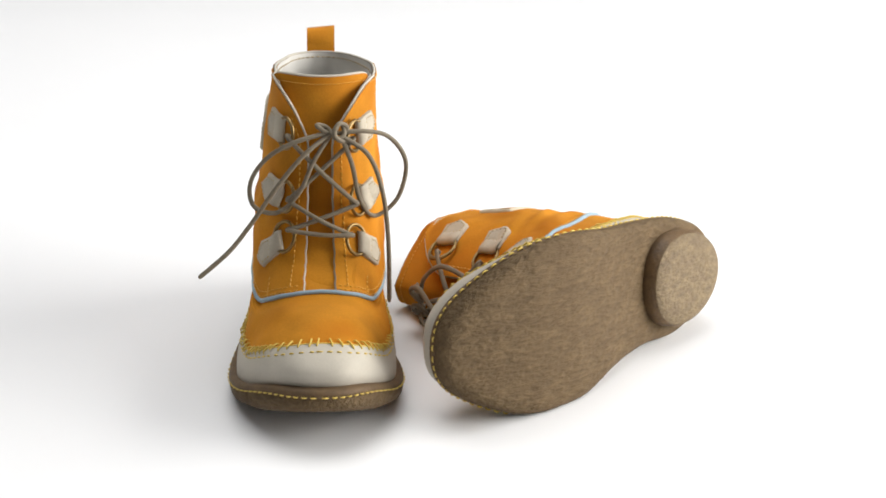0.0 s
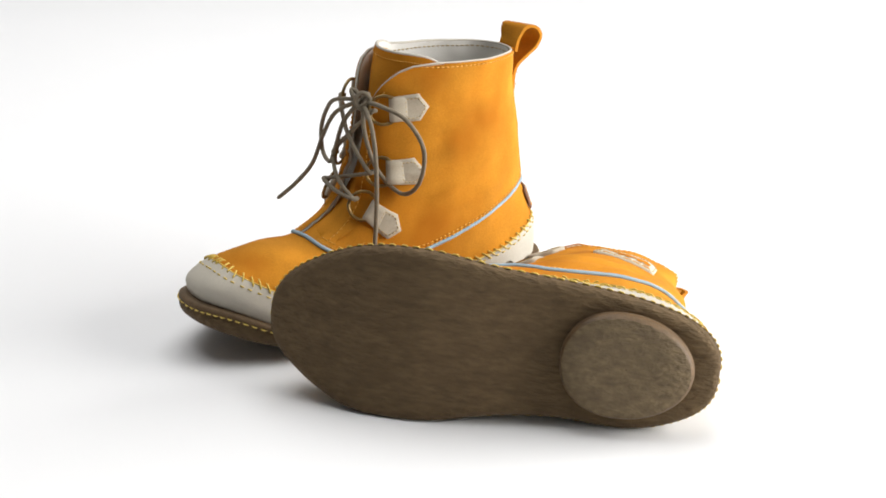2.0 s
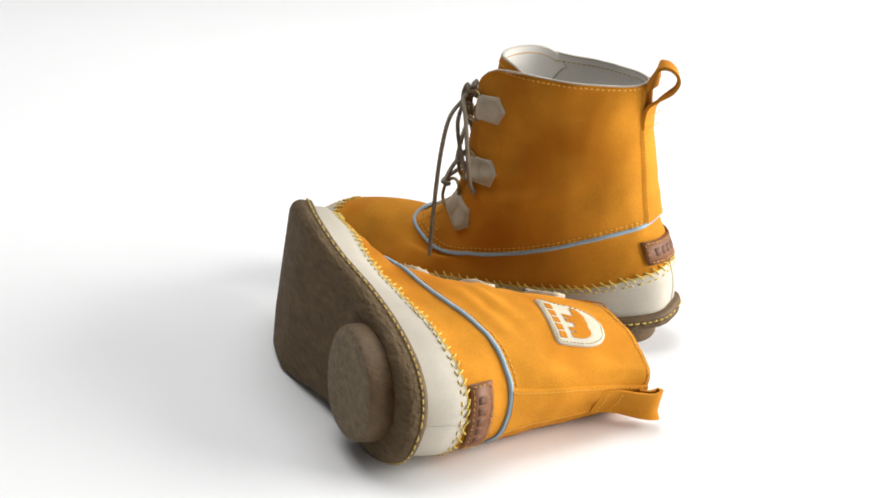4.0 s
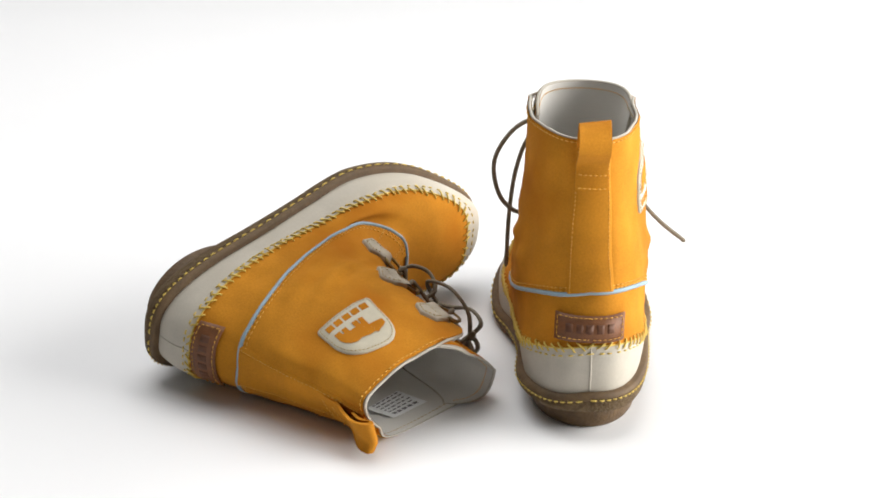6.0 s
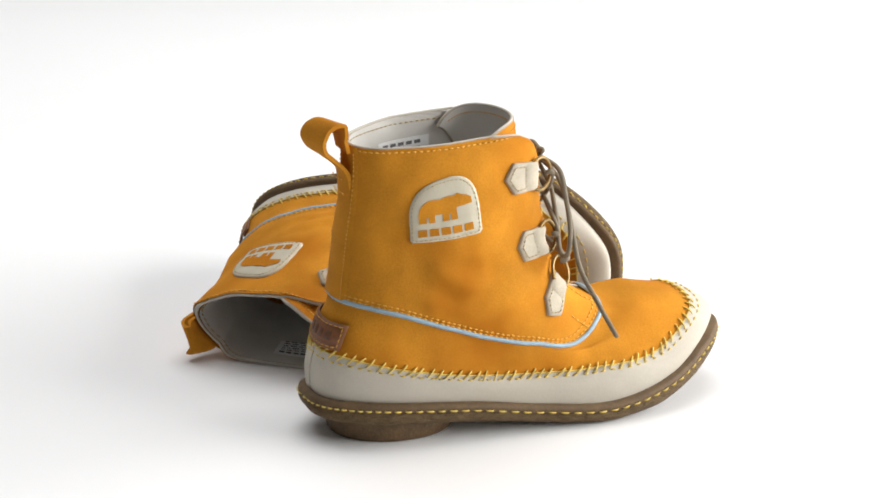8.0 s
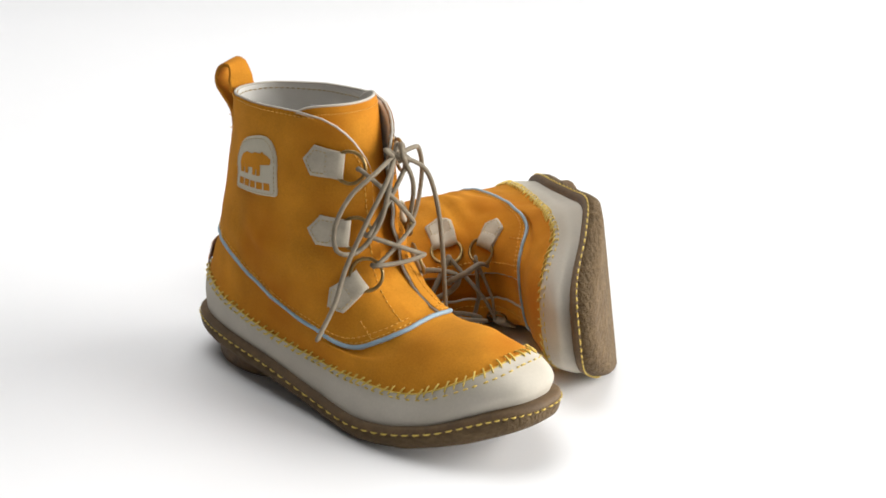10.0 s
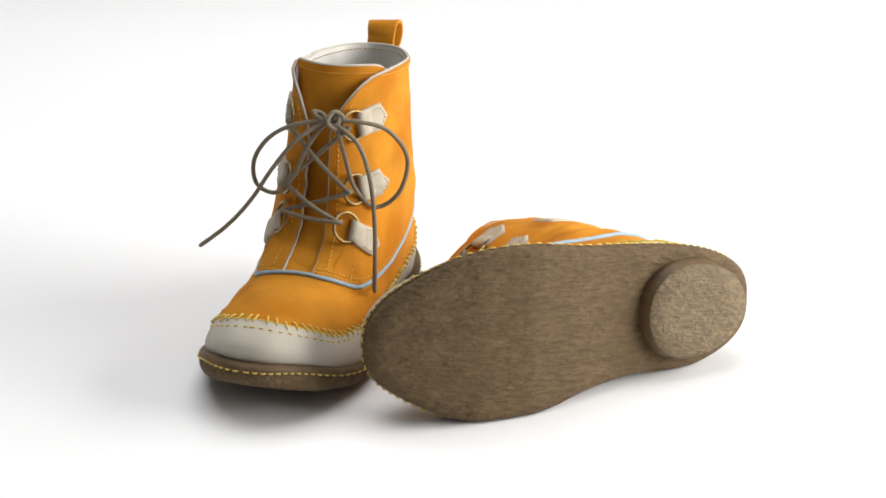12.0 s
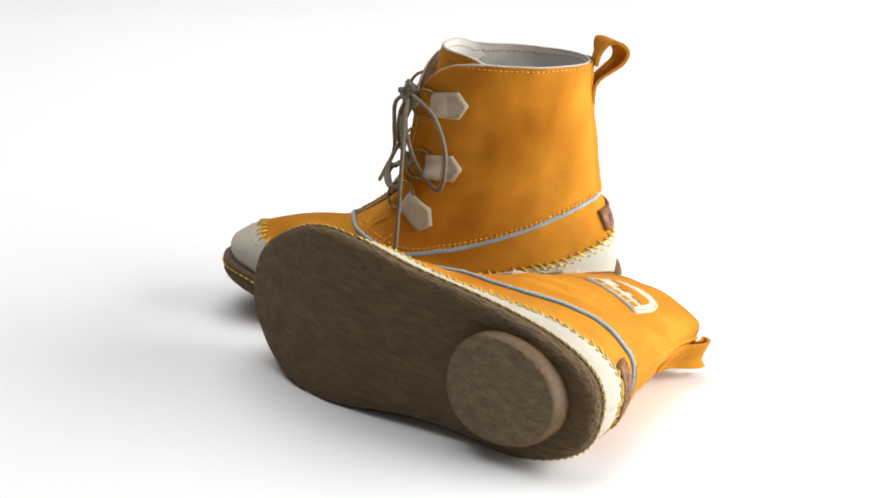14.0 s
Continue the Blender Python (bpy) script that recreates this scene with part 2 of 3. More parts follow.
def inset_outline(lay, outline, off, thick):
    """A raised patch of leather with a rounded edge, laid on the boot: outline is a closed star-shaped list of (a, b)."""
    bm = bmesh.new()
    ca = sum(p[0] for p in outline) / len(outline)
    cb = sum(p[1] for p in outline) / len(outline)
    levels = [(1.0, off - 1.2), (1.0, off + thick * 0.6), (0.965, off + thick), (0.66, off + thick), (0.33, off + thick)]
    vs = []
    for f, h in levels:
        vs.append([bm.verts.new(lay(ca + (a - ca) * f, cb + (b - cb) * f, h)) for a, b in outline])
    n = len(outline)
    for r0, r1 in zip(vs, vs[1:]):
        for k in range(n):
            bm.faces.new((r0[k], r0[(k + 1) % n], r1[(k + 1) % n], r1[k]))
    c = bm.verts.new(lay(ca, cb, off + thick))
    for k in range(n):
        bm.faces.new((vs[-1][k], vs[-1][(k + 1) % n], c))
    return bm


def subdivide(outline, step):
    """Points along a closed polygon, a step apart."""
    out = []
    for (a0, b0), (a1, b1) in zip(outline, outline[1:] + outline[:1]):
        n = max(1, round(math.hypot(a1 - a0, b1 - b0) / step))
        out += [(a0 + (a1 - a0) * k / n, b0 + (b1 - b0) * k / n) for k in range(n)]
    return out


def sew(bm, lay, pts, off, stitch=2.2, gap=1.2, r=0.45):
    """Small stitches along a path of (a, b)."""
    for (a0, b0), (a1, b1) in zip(pts, pts[1:]):
        seg = math.hypot(a1 - a0, b1 - b0)
        n = max(1, round(seg / (stitch + gap)))
        for k in range(n):
            f0, f1 = (k + 0.1) / n, (k + 0.1 + stitch / (stitch + gap)) / n
            mid = (f0 + f1) / 2
            tube([lay(a0 + (a1 - a0) * f, b0 + (b1 - b0) * f, off + (0.25 if f == mid else -0.1)) for f in (f0, mid, f1)], r, 5, bm=bm)
    return bm


# ---- parts of the boot ----
NU = 120


def front_gap(last, v):
    """Half width, in phi, of the open throat at v."""
    g = 10.5 - 1.3 * (v - 4) if v < 6 else 7.9 - 1.0 * (v - 6)
    if v > 6.35:
        g = g + 21.5 * ((v - 6.35) / 0.65) ** 1.15
    d = 0.05
    while d < 1.3 and abs(last.raw(math.pi - d, v)[0]) < g:
        d += 0.01
    return d


def wrap_rows(last, v0, v1, nv, off=0.0):
    return [[last.at(math.tau * k / NU + 0.0001, v0 + (v1 - v0) * j / nv, off) for k in range(NU)] for j in range(nv + 1)]


def shaft_rows(last, off=0.0, nv=34, v0=4.0):
    rows = []
    for j in range(nv + 1):
        v = v0 + (7.0 - v0) * j / nv
        g = front_gap(last, v)
        lo, hi = math.pi + g, 3 * math.pi - g
        # the two front corners of the collar curl outwards
        curl = 2.0 * max(0.0, (v - 6.2) / 0.8) ** 1.6
        rows.append([last.at(lo + (hi - lo) * k / NU, v, off + curl * abs(2 * k / NU - 1) ** 22) for k in range(NU + 1)])
    return rows


def outline_point(phi, grow=0.0):
    """The sole's edge: the welt's contour grown outwards."""
    c = CONTOURS[0]
    p = contour_point(c, phi)
    e = 0.02
    t = contour_point(c, phi + e) - contour_point(c, phi - e)
    n = np.array([t[1], -t[0], 0])
    n = n / (np.linalg.norm(n) + 1e-9)
    if n @ (p - np.array([0, min(max(p[1], 40), 230), p[2]])) < 0:
        n = -n
    toe = min(max((p[1] - 225) / 50, 0), 1)
    return p + n * (grow + 3.0 * toe * toe)


def sole_bottom(y):
    return np.interp(y, (-5, 20, 45, 80, 115, 150, 180, 215, 250, 285), (17, 14.5, 13, 11.5, 7.5, 2.4, 0.2, 4.2, 14, 28))


def pad_point(w, l, a, z):
    """A point of the heel pad's outline: an egg, flatter and wider to the front."""
    c, d = math.cos(a), math.sin(a)
    y = math.copysign(abs(d) ** (0.86 if d > 0 else 1.0), d)
    return np.array([3 + 0.97 * w * c * (1 + 0.07 * y), 54.0 + 0.96 * l * y, z])


def build_sole(last, boot):
    """Crepe outsole with a welt ledge, heel pad and welt stitching."""
    profile = [(-6, 1.5), (3.5, 1.2), (5.0, 0.2), (5.4, -2.2), (4.6, -3.4)]
    rows = []
    for g, dz in profile:
        rows.append([outline_point(math.tau * k / 160 + 0.001, g) + np.array([0, 0, dz]) for k in range(160)])
    part("welt", finish(grid(rows, True), last), WELT, boot, "dark brown rubber welt round the upper")
    bm = bmesh.new()
    rows = []
    for g, f in [(4.2, 1.0), (5.0, 0.86), (5.2, 0.6), (4.6, 0.35), (3.2, 0.12), (0.8, 0.0), (-5, 0.0), (-11, 0.0)]:
        row = []
        for k in range(160):
            p = outline_point(math.tau * k / 160 + 0.001, g)
            top = outline_point(math.tau * k / 160 + 0.001, 0)[2] - 3.0
            lo = sole_bottom(p[1])
            row.append(np.array([p[0], p[1], lo + (top - lo) * f]))
        rows.append(row)
    grid(rows, True, bm)
    bm.verts.ensure_lookup_table()
    inner = bm.verts[len(bm.verts) - 160:]
    for k in range(1, 80):
        a, b, c, d = inner[k], inner[k - 1], inner[-k], inner[-k - 1] if k < 79 else inner[80]
        if len({a, b, c, d}) == 4:
            bm.faces.new((a, b, c, d)) if k > 1 else bm.faces.new((inner[0], inner[1], inner[-1]))
    part("outsole", finish(bm, last), CREPE, boot, "rough brown crepe rubber outsole")
    # heel pad
    bm = bmesh.new()
    rows = []
    for w, l, z in [(30, 39, 18), (32.5, 41.5, 15), (33.5, 42.5, 9), (33.0, 42, 3.0), (31.5, 40.5, 0.6)]:
        rows.append([pad_point(w, l, math.tau * k / 64, z) for k in range(64)])
    grid(rows, True, bm)
    part("heel_rim", finish(bm, last), AMBER, boot, "amber gum edge of the heel pad")
    rows = [[pad_point(w, l, math.tau * k / 64, z) for k in range(64)]
            for w, l, z in [(31.7, 40.7, 0.9), (30.8, 39.8, 0.0), (20, 26, 0.0), (9, 12, 0.0), (0.5, 0.5, 0.0)]]
    part("heel_pad", finish(grid(rows, True), last), HEEL, boot, "round tan crepe heel pad")
    # welt stitches
    bm = bmesh.new()
    n = 104
    for k in range(n):
        a = math.tau * k / n
        path = [outline_point(a + d * math.tau / n, 5.7 + h) + np.array([0, 0, -2.6]) for d, h in ((0.05, -0.5), (0.2, 0.2), (0.5, 0.2), (0.66, -0.5))]
        tube(path, 0.5, 5, bm=bm)
    tagged(part("welt_stitching", finish(bm, last), THREAD, boot, "yellow thread along the welt"), kind="stuff")


def build_upper(last, boot):
    part("rand", finish(grid(wrap_rows(last, 0.0, 2.04, 14, 0.6), True), last), CREAM, boot, "cream leather rand round the foot")
    seam = [last.at(0.0001, 0.15 + 1.8 * k / 12, 0.75) for k in range(13)]
    part("heel_seam", finish(tube(seam, 0.55, 5), last), CREAM, boot, "raised seam up the back of the rand")
    part("vamp", finish(grid(wrap_rows(last, 1.98, 4.05, 18), True), last), NUBUCK, boot, "yellow nubuck vamp")
    rows = shaft_rows(last, 0.8)
    part("shaft", finish(grid(rows), last), NUBUCK, boot, "yellow nubuck ankle shaft")
    inner = shaft_rows(last, -2.2, 34, 4.5)
    part("lining", finish(grid(inner), last), LINING, boot, "pale smooth lining")
    part("foot_lining", finish(grid(wrap_rows(last, 0.6, 3.9, 12, -4.0), True), last), LINING, boot, "pale smooth lining")
    # insole
    pad = [[(p * np.array([f, 1, 1]) + np.array([0, (140 - p[1]) * (1 - f), 3])) for p in (contour_point(CONTOURS[0], math.tau * k / 60 + 0.001) for k in range(60))]
            for f in (1.0, 0.6, 0.2, 0.01)]
    part("insole", finish(grid(pad, True), last), LINING, boot, "pale insole")
    # bound edge down one throat side, round the collar and down the other
    o, i = rows, shaft_rows(last, -2.2)
    path = [(a[0] + b[0]) / 2 for a, b in zip(o, i)] + [(a + b) / 2 for a, b in zip(o[-1], i[-1])][1:-1] + [(a[-1] + b[-1]) / 2 for a, b in zip(o, i)][::-1]
    part("collar_binding", finish(tube(path, 0.95, 6), last), BINDING, boot, "cream bound edge")
    # gusset that closes the foot of the throat
    sheet = []
    for v in np.linspace(3.96, 4.75, 9):
        g = front_gap(last, max(v, 4.0)) + 0.16
        sheet.append([last.at(math.pi - g + 2 * g * k / 24, v, -1.3 - 2.2 * max(0.0, v - 4.2)) for k in range(25)])
    part("gusset", finish(grid(sheet), last), NUBUCK, boot, "yellow nubuck gusset at the foot of the throat")
    # piping
    path = [last.at(math.tau * k / 140 + 0.0001, 4.0, 0.6) for k in range(140)]
    part("piping", finish(tube(path, 1.5, 6, True), last), PIPING, boot, "pale blue piping")


def build_seams(last, boot):
    """Rows of fine stitches: two above the piping, one under the collar, down the strap and round the throat."""
    bm = bmesh.new()
    def run(points, stitch=2.4, gap=1.2, r=0.5):
        P = [np.array(p) for p in points]
        cum = np.concatenate([[0], np.cumsum([np.linalg.norm(b - a) for a, b in zip(P, P[1:])])])
        count = int(cum[-1] / (stitch + gap))
        for k in range(count):
            d0 = k * (stitch + gap)
            tube([np.array([np.interp(d, cum, [p[i] for p in P]) for i in range(3)]) for d in (d0, d0 + stitch / 2, d0 + stitch)], r, 4, bm=bm)
    for v in (4.09, 4.19):
        g = front_gap(last, v) + 0.02
        run([last.at(math.pi + g + (math.tau - 2 * g) * k / 160, v, 1.0) for k in range(161)])
    g = front_gap(last, 6.9) + 0.05
    run([last.at(math.pi + g + (math.tau - 2 * g) * k / 160, 6.91, 1.0) for k in range(161)])
    for sign in (1, -1):
        run([last.at(math.pi + sign * (front_gap(last, v) + 0.13), v, 1.0) for v in np.linspace(4.2, 6.6, 40)])
        run([last.at(math.pi + sign * (front_gap(last, v) + 0.55), v, 1.0) for v in np.linspace(4.1, 4.5, 10)])
    seams, bm = bm, bmesh.new()
    run([last.at(math.pi + g + (math.tau - 2 * g) * k / 160, 6.86, -2.6) for k in range(161)])
    tagged(part("lining_stitching", finish(bm, last), TAB_SEW, boot, "beige stitching inside the collar"), kind="stuff")
    bm = seams
    tagged(part("seam_stitching", finish(bm, last), SEW, boot, "ochre seam stitching"), kind="stuff")


def build_size_label(last, boot, inside=2.9, print_lift=0.25):
    """White woven label with bars inside the inner wall of the shaft."""
    phi, v = last.find(False, 74, 158, 4.0, 7.0)
    flat = last.patch(phi, v, 0.0, False)
    def lay(a, b, off=0.0):
        return flat(a, b, -inside - off)
    rows = [[lay(a, b) for a in np.linspace(-18.5, 18.5, 12)] for b in np.linspace(-10.5, 10.5, 6)]
    tag = part("size_label", finish(grid(rows), last), PAPER, boot, "white woven label with dark bars in the lining")
    rng = random.Random(3)
    for n, b in enumerate((7.0, 3.4, 0.4, -2.6, -5.6, -8.4)):
        a = -15.0
        while a < 13:
            w = rng.uniform(2.5, 6.0) if n else 4.2
            h = 1.0 if n else 2.2
            e = min(a + w, 15)
            part("bar", finish(grid([[lay(x, b + y, print_lift) for x in (a, (a + e) / 2, e)] for y in (-h / 2, h / 2)]), last), INK, tag)
            a = e + 1.7


def build_tongue(last, boot, rise=0.0):
    prof = smooth_path([(189.5, 60), (184, 67.5), (169, 78), (156, 92), (147, 116), (142, 145), (138, 170 + rise / 2), (134, 188 + rise)], 6)
    def sheet(off):
        rows = []
        n = len(prof)
        for j, (y, z) in enumerate(prof):
            h = j / (n - 1)
            r = 29 + 45 * (1 - h) ** 4 - off
            span = (0.62 + 1.11 * h ** 1.6) * 29.0 / (29 + 45 * (1 - h) ** 4)
            row = []
            for k in range(25):
                w = -1 + 2 * k / 24
                a = w * span
                drop = 14 * abs(w) ** 5 * h ** 6
                row.append(np.array([-2.5 + 1.8 * h * h + (1 + 0.06 * h * h) * r * math.sin(a), y - 32.6 - 1.8 * min(1.0, h * 3) * (1 - 0.7 * h ** 3) + r * math.cos(a) - (r + off - 29), z - drop]))
            rows.append(row)
        return rows
    a, b = sheet(0.0), sheet(2.6)
    part("tongue", finish(grid(a), last), NUBUCK, boot, "yellow nubuck tongue")
    part("tongue_lining", finish(grid(b), last), LINING, boot, "pale tongue lining")
    cut = len(prof) // 2
    path = [(p[0] + q[0]) / 2 for p, q in zip(a, b)][cut:] + [(p + q) / 2 for p, q in zip(a[-1], b[-1])][1:-1] + [(p[-1] + q[-1]) / 2 for p, q in zip(a, b)][cut:][::-1]
    bm = bmesh.new()
    for row, dy in ((a[-3], 0.35), (b[-3], -0.35)):
        for p, q in zip(row[1:-1], row[2:-1]):
            for f in (0.05, 0.55):
                tube([p + (q - p) * g + np.array([0, dy, 0]) for g in (f, f + 0.15, f + 0.3)], 0.4, 4, bm=bm)
    tagged(part("tongue_stitching", finish(bm, last), SEW, boot, "ochre stitching along the tongue top"), kind="stuff")
    part("tongue_edge", finish(tube(path, 1.15, 6), last), BINDING, boot, "cream tongue edge")


# eyelet tabs: y and z of the tip on the outer and the inner side, and the way to the ring in degrees
TABS = [((112.5, 156.5), (113, 154.5), 0, 0), ((120, 115), (117, 111), 4, 4), ((140, 70), (136.5, 71.5), 40, 30)]


def build_tabs(last, boot):
    """Six leather tabs, each with its ring. Returns the ring centres by side and row."""
    centres = {}
    for outer in (True, False):
        for row, (po, pi, ang_o, ang_i) in enumerate(TABS):
            y, z = po if outer else pi
            ang = ang_o if outer else ang_i
            phi, v = last.find(outer, y, z, 4.0, 7.0)
            lay = last.strip(phi, v, radians(ang), outer)
            shape = subdivide([(0, 0), (6.5, -9), (16, -8.6), (24.5, -8.0), (24.5, 8.0), (16, 8.6), (6.5, 9.3)], 2.6)
            tab = part("eyelet_tab", finish(inset_outline(lay, shape, 1.0, 2.0), last), TAB, boot, "cream leather eyelet tab")
            rows = []
            for a, h in ((13.5, 2.2), (15.0, 3.3), (19.0, 4.3), (23.0, 5.3), (25.6, 5.0), (26.8, 3.2), (25.8, 1.2), (23.5, 0.2)):
                rows.append([lay(a, b, h - (0.9 if abs(b) > 7.9 else 0)) for b in np.linspace(-8.1, 8.1, 9)])
            part("fold", finish(grid(rows), last), TAB, tab, "folded tab end holding the ring")
            bm = bmesh.new()
            sew(bm, lay, [(2.5, 0), (7.3, -6.8), (15.5, -6.2), (15.5, 6.2), (7.3, 6.8), (2.5, 0)], 3.1, 1.8, 1.1, 0.35)
            tagged(part("stitching", finish(bm, last), TAB_SEW, tab), kind="stuff")
            c = lay(24, 0, 3.2)
            nrm, fw, up = lay.axes(25, 0)
            fw2 = fw + nrm * 0.12
            fw2 = fw2 / np.linalg.norm(fw2)
            mid = c + fw2 * 6.3
            ring = [mid + 9.8 * (math.cos(a) * fw2 + math.sin(a) * up) for a in (math.tau * k / 28 for k in range(28))]
            part("ring", finish(tube(ring, 1.15, 8, True), last), BRASS, tab, "antique brass ring")
            centres[outer, row] = mid + fw2 * 7.5 + nrm * 1.5
    return centres


def build_logo(last, boot, y=76, z=129):
    """Cream patch on the outer side with a plain animal-like blot and a row of bars."""
    phi, v = last.find(True, y, z, 4.0, 7.0)
    lay = last.patch(phi, v, radians(3.5), True)
    size = 0.98
    arch = [(-22, -1), (-20.5, -2.5), (20.5, -2.5), (22, -1)]
    arch += [(22 * math.copysign(abs(math.cos(a)) ** 0.75, math.cos(a)), 13 + 20 * math.sin(a) ** 0.85) for a in (math.pi * k / 22 for k in range(0, 23))]
    arch = [(a * size, b * size) for a, b in arch]
    patch = part("logo_patch", finish(inset_outline(lay, subdivide(arch, 2.6), 1.0, 1.3), last), PATCH, boot, "cream domed patch with plain yellow shapes")
    bm = bmesh.new()
    def blob(pts, off=2.55):
        # onto the mesh at hand
        pts = subdivide([(a * size, b * size) for a, b in pts], 2.0)
        top = [bm.verts.new(lay(a, b, off)) for a, b in pts]
        low = [bm.verts.new(lay(a, b, off - 0.6)) for a, b in pts]
        ca, cb = sum(p[0] for p in pts) / len(pts), sum(p[1] for p in pts) / len(pts)
        mid = bm.verts.new(lay(ca, cb, off))
        lid = [bm.verts.new(w.co) for w in top]
        for k in range(len(pts)):
            j = (k + 1) % len(pts)
            bm.faces.new((low[k], low[j], top[j], top[k]))
            bm.faces.new((lid[k], lid[j], mid))
    back = [(-16, 16), (-15, 19.5), (-12, 22.5), (-8, 23.6), (-3, 22.6), (2, 23.4), (6, 22.6), (9, 23.6), (10.5, 22.3), (14, 21.2), (17.2, 19.2)]
    for a0, a1, low in ((-16, -11.3, 9.4), (-11.3, -10, 13), (-10, -6.2, 9.4), (-6.2, -1.5, 14), (-1.5, 2.4, 9.4), (2.4, 3.6, 13.2), (3.6, 7.4, 9.4), (7.4, 17.2, 16.2)):
        cols = np.linspace(a0, a1, max(2, round((a1 - a0) / 1.2) + 1))
        tops = np.interp(cols, *zip(*back))
        grid([[lay(a * size, (low + (top - low) * f) * size, 2.6) for a, top in zip(cols, tops)] for f in (0, 0.25, 0.5, 0.75, 1)], bm=bm)
    part("logo_shape", finish(bm, last), NUBUCK, patch, "plain yellow blot")
    for n in range(5):
        a = -17.0 + n * 7.0
        bm = bmesh.new()
        blob([(a, 1.0), (a + 5.4, 1.0), (a + 5.4, 5.4), (a, 5.4)])
        part("bar", finish(bm, last), NUBUCK, patch)
    bm = bmesh.new()
    rim = [(a * 0.93, 13 + (b - 13) * 0.92) for a, b in arch]
    sew(bm, lay, rim + rim[:1], 2.4, 1.6, 1.0, 0.3)
    tagged(part("stitching", finish(bm, last), TAB_SEW, patch), kind="stuff")


LOOP = [(23.0, 149), (22.8, 157), (20.5, 165), (13, 171.5), (6.5, 177), (3.6, 184), (6, 190), (12, 193.5), (18.5, 192.5), (22.5, 187), (24.5, 181), (25.5, 176)]
LOOP_FLAT = [(23.0, 149), (22.6, 157), (20.5, 164), (17, 170), (14, 175.5), (12.5, 181), (14, 186), (17.5, 187.5), (21, 185), (23, 181), (24.5, 177), (25.5, 173)]


def build_heel_trim(last, boot, loop, turned, lean):
    """Back strap, pull loop and brown label."""
    n = 20
    rows = []
    for j in range(n + 1):
        v = 4.02 + (7.0 - 4.02) * j / n
        half = 14.5 - 4.5 * j / n
        row = []
        for k in range(13):
            w = -1 + 2 * k / 12
            # walk outwards from the heel seam
            d, target, mid = 0.0, abs(w) * half, last.raw(0.0, v)[0]
            while abs(last.raw(d if w > 0 else math.tau - d, v)[0] - mid) < target and d < 1.2:
                d += 0.005
            row.append(last.at(d if w > 0 else math.tau - d, v, 2.3 if abs(w) < 0.99 else 0.4))
        rows.append(row)
    part("back_strap", finish(grid(rows), last), NUBUCK, boot, "yellow nubuck strap up the heel")
    bm = bmesh.new()
    for e in (1, -2):
        line = [r[e] * 0.7 + r[e - 1 if e < 0 else e + 1] * 0.3 + np.array([0, -0.15, 0]) for r in rows]
        for a, b in zip(line[:-2], line[1:-1]):
            for f in (0.05, 0.55):
                tube([a + (b - a) * f, a + (b - a) * (f + 0.15), a + (b - a) * (f + 0.3)], 0.42, 4, bm=bm)
    tagged(part("strap_stitching", finish(bm, last), SEW, boot, "ochre stitching on the strap"), kind="stuff")
    # pull loop
    path = smooth_path(loop, 5)
    rows_o, rows_i = [], []
    for side_off, rows in ((0.0, rows_o), (2.2, rows_i)):
        for i in range(len(path)):
            t = path[min(i + 1, len(path) - 1)] - path[max(i - 1, 0)]
            t = t / np.linalg.norm(t)
            nn = np.array([-t[1], t[0]])
            y, z = path[i] - nn * side_off
            hug = min(max((176 - path[i][1]) / 14, 0), 1) / 58
            twist = turned * min(max((path[i][1] - 166) / 20, 0), 1) * min(max((len(path) - 8 - i) / 10, 0), 1)
            rows.append([np.array([-0.5 + w, y + w * w * hug + (w + lean) * twist, z]) for w in (-9.5, -9.2, -5, 0, 5, 9.2, 9.5)])
    bm = grid(rows_o)
    grid([r for r in rows_i], bm=bm)
    for e in (0, -1):
        grid([[r[e] for r in rows_o], [r[e] for r in rows_i]], bm=bm)
        grid([rows_o[e], rows_i[e]], bm=bm)
    pull = part("pull_loop", finish(bm, last), NUBUCK, boot, "yellow nubuck pull loop")
    bm = bmesh.new()
    for z in (151.5, 160):
        y = np.interp(z, [p[1] for p in path[:10]], [p[0] for p in path[:10]])
        for w in np.arange(-8.0, 7.0, 2.9):
            tube([np.array([-0.5 + w + d, y - 2.45 + w * w / 58, z]) for d in (0, 1.0, 2.0)], 0.42, 4, bm=bm)
    tagged(part("stitching", finish(bm, last), SEW, pull), kind="stuff")
    # label
    bm = bmesh.new()
    def heel(x, z, off):
        d, v = 0.02, 3.0
        for _ in range(3):
            lo, hi = 1.8, 4.2
            for _ in range(14):
                v = (lo + hi) / 2
                if last.raw(d if x > 2.6 else math.tau - d, v)[2] < z:
                    lo = v
                else:
                    hi = v
            mid = last.raw(0.0, v)[0]
            d = 0.0
            while abs(last.raw(d if x > mid else math.tau - d, v)[0] - mid) < abs(x - mid) and d < 1.3:
                d += 0.004
        return last.at(d if x > mid else math.tau - d, v, off)
    def plate(x0, x1, z0, z1, off, bm, n=16, lift=1.0):
        rows = []
        for zz, oo in ((z0 - 0.1, off - lift), (z0, off), ((z0 + z1) / 2, off), (z1, off), (z1 + 0.1, off - lift)):
            rows.append([heel(x0 - 0.1, zz, off - lift)] + [heel(x0 + (x1 - x0) * k / n, zz, oo) for k in range(n + 1)] + [heel(x1 + 0.1, zz, off - lift)])
        return grid(rows, bm=bm)
    lab = part("heel_label", finish(plate(-17.5, 21.5, 59.8, 74.8, 2.1, bm), last), LABEL, boot, "brown leather label at the heel")
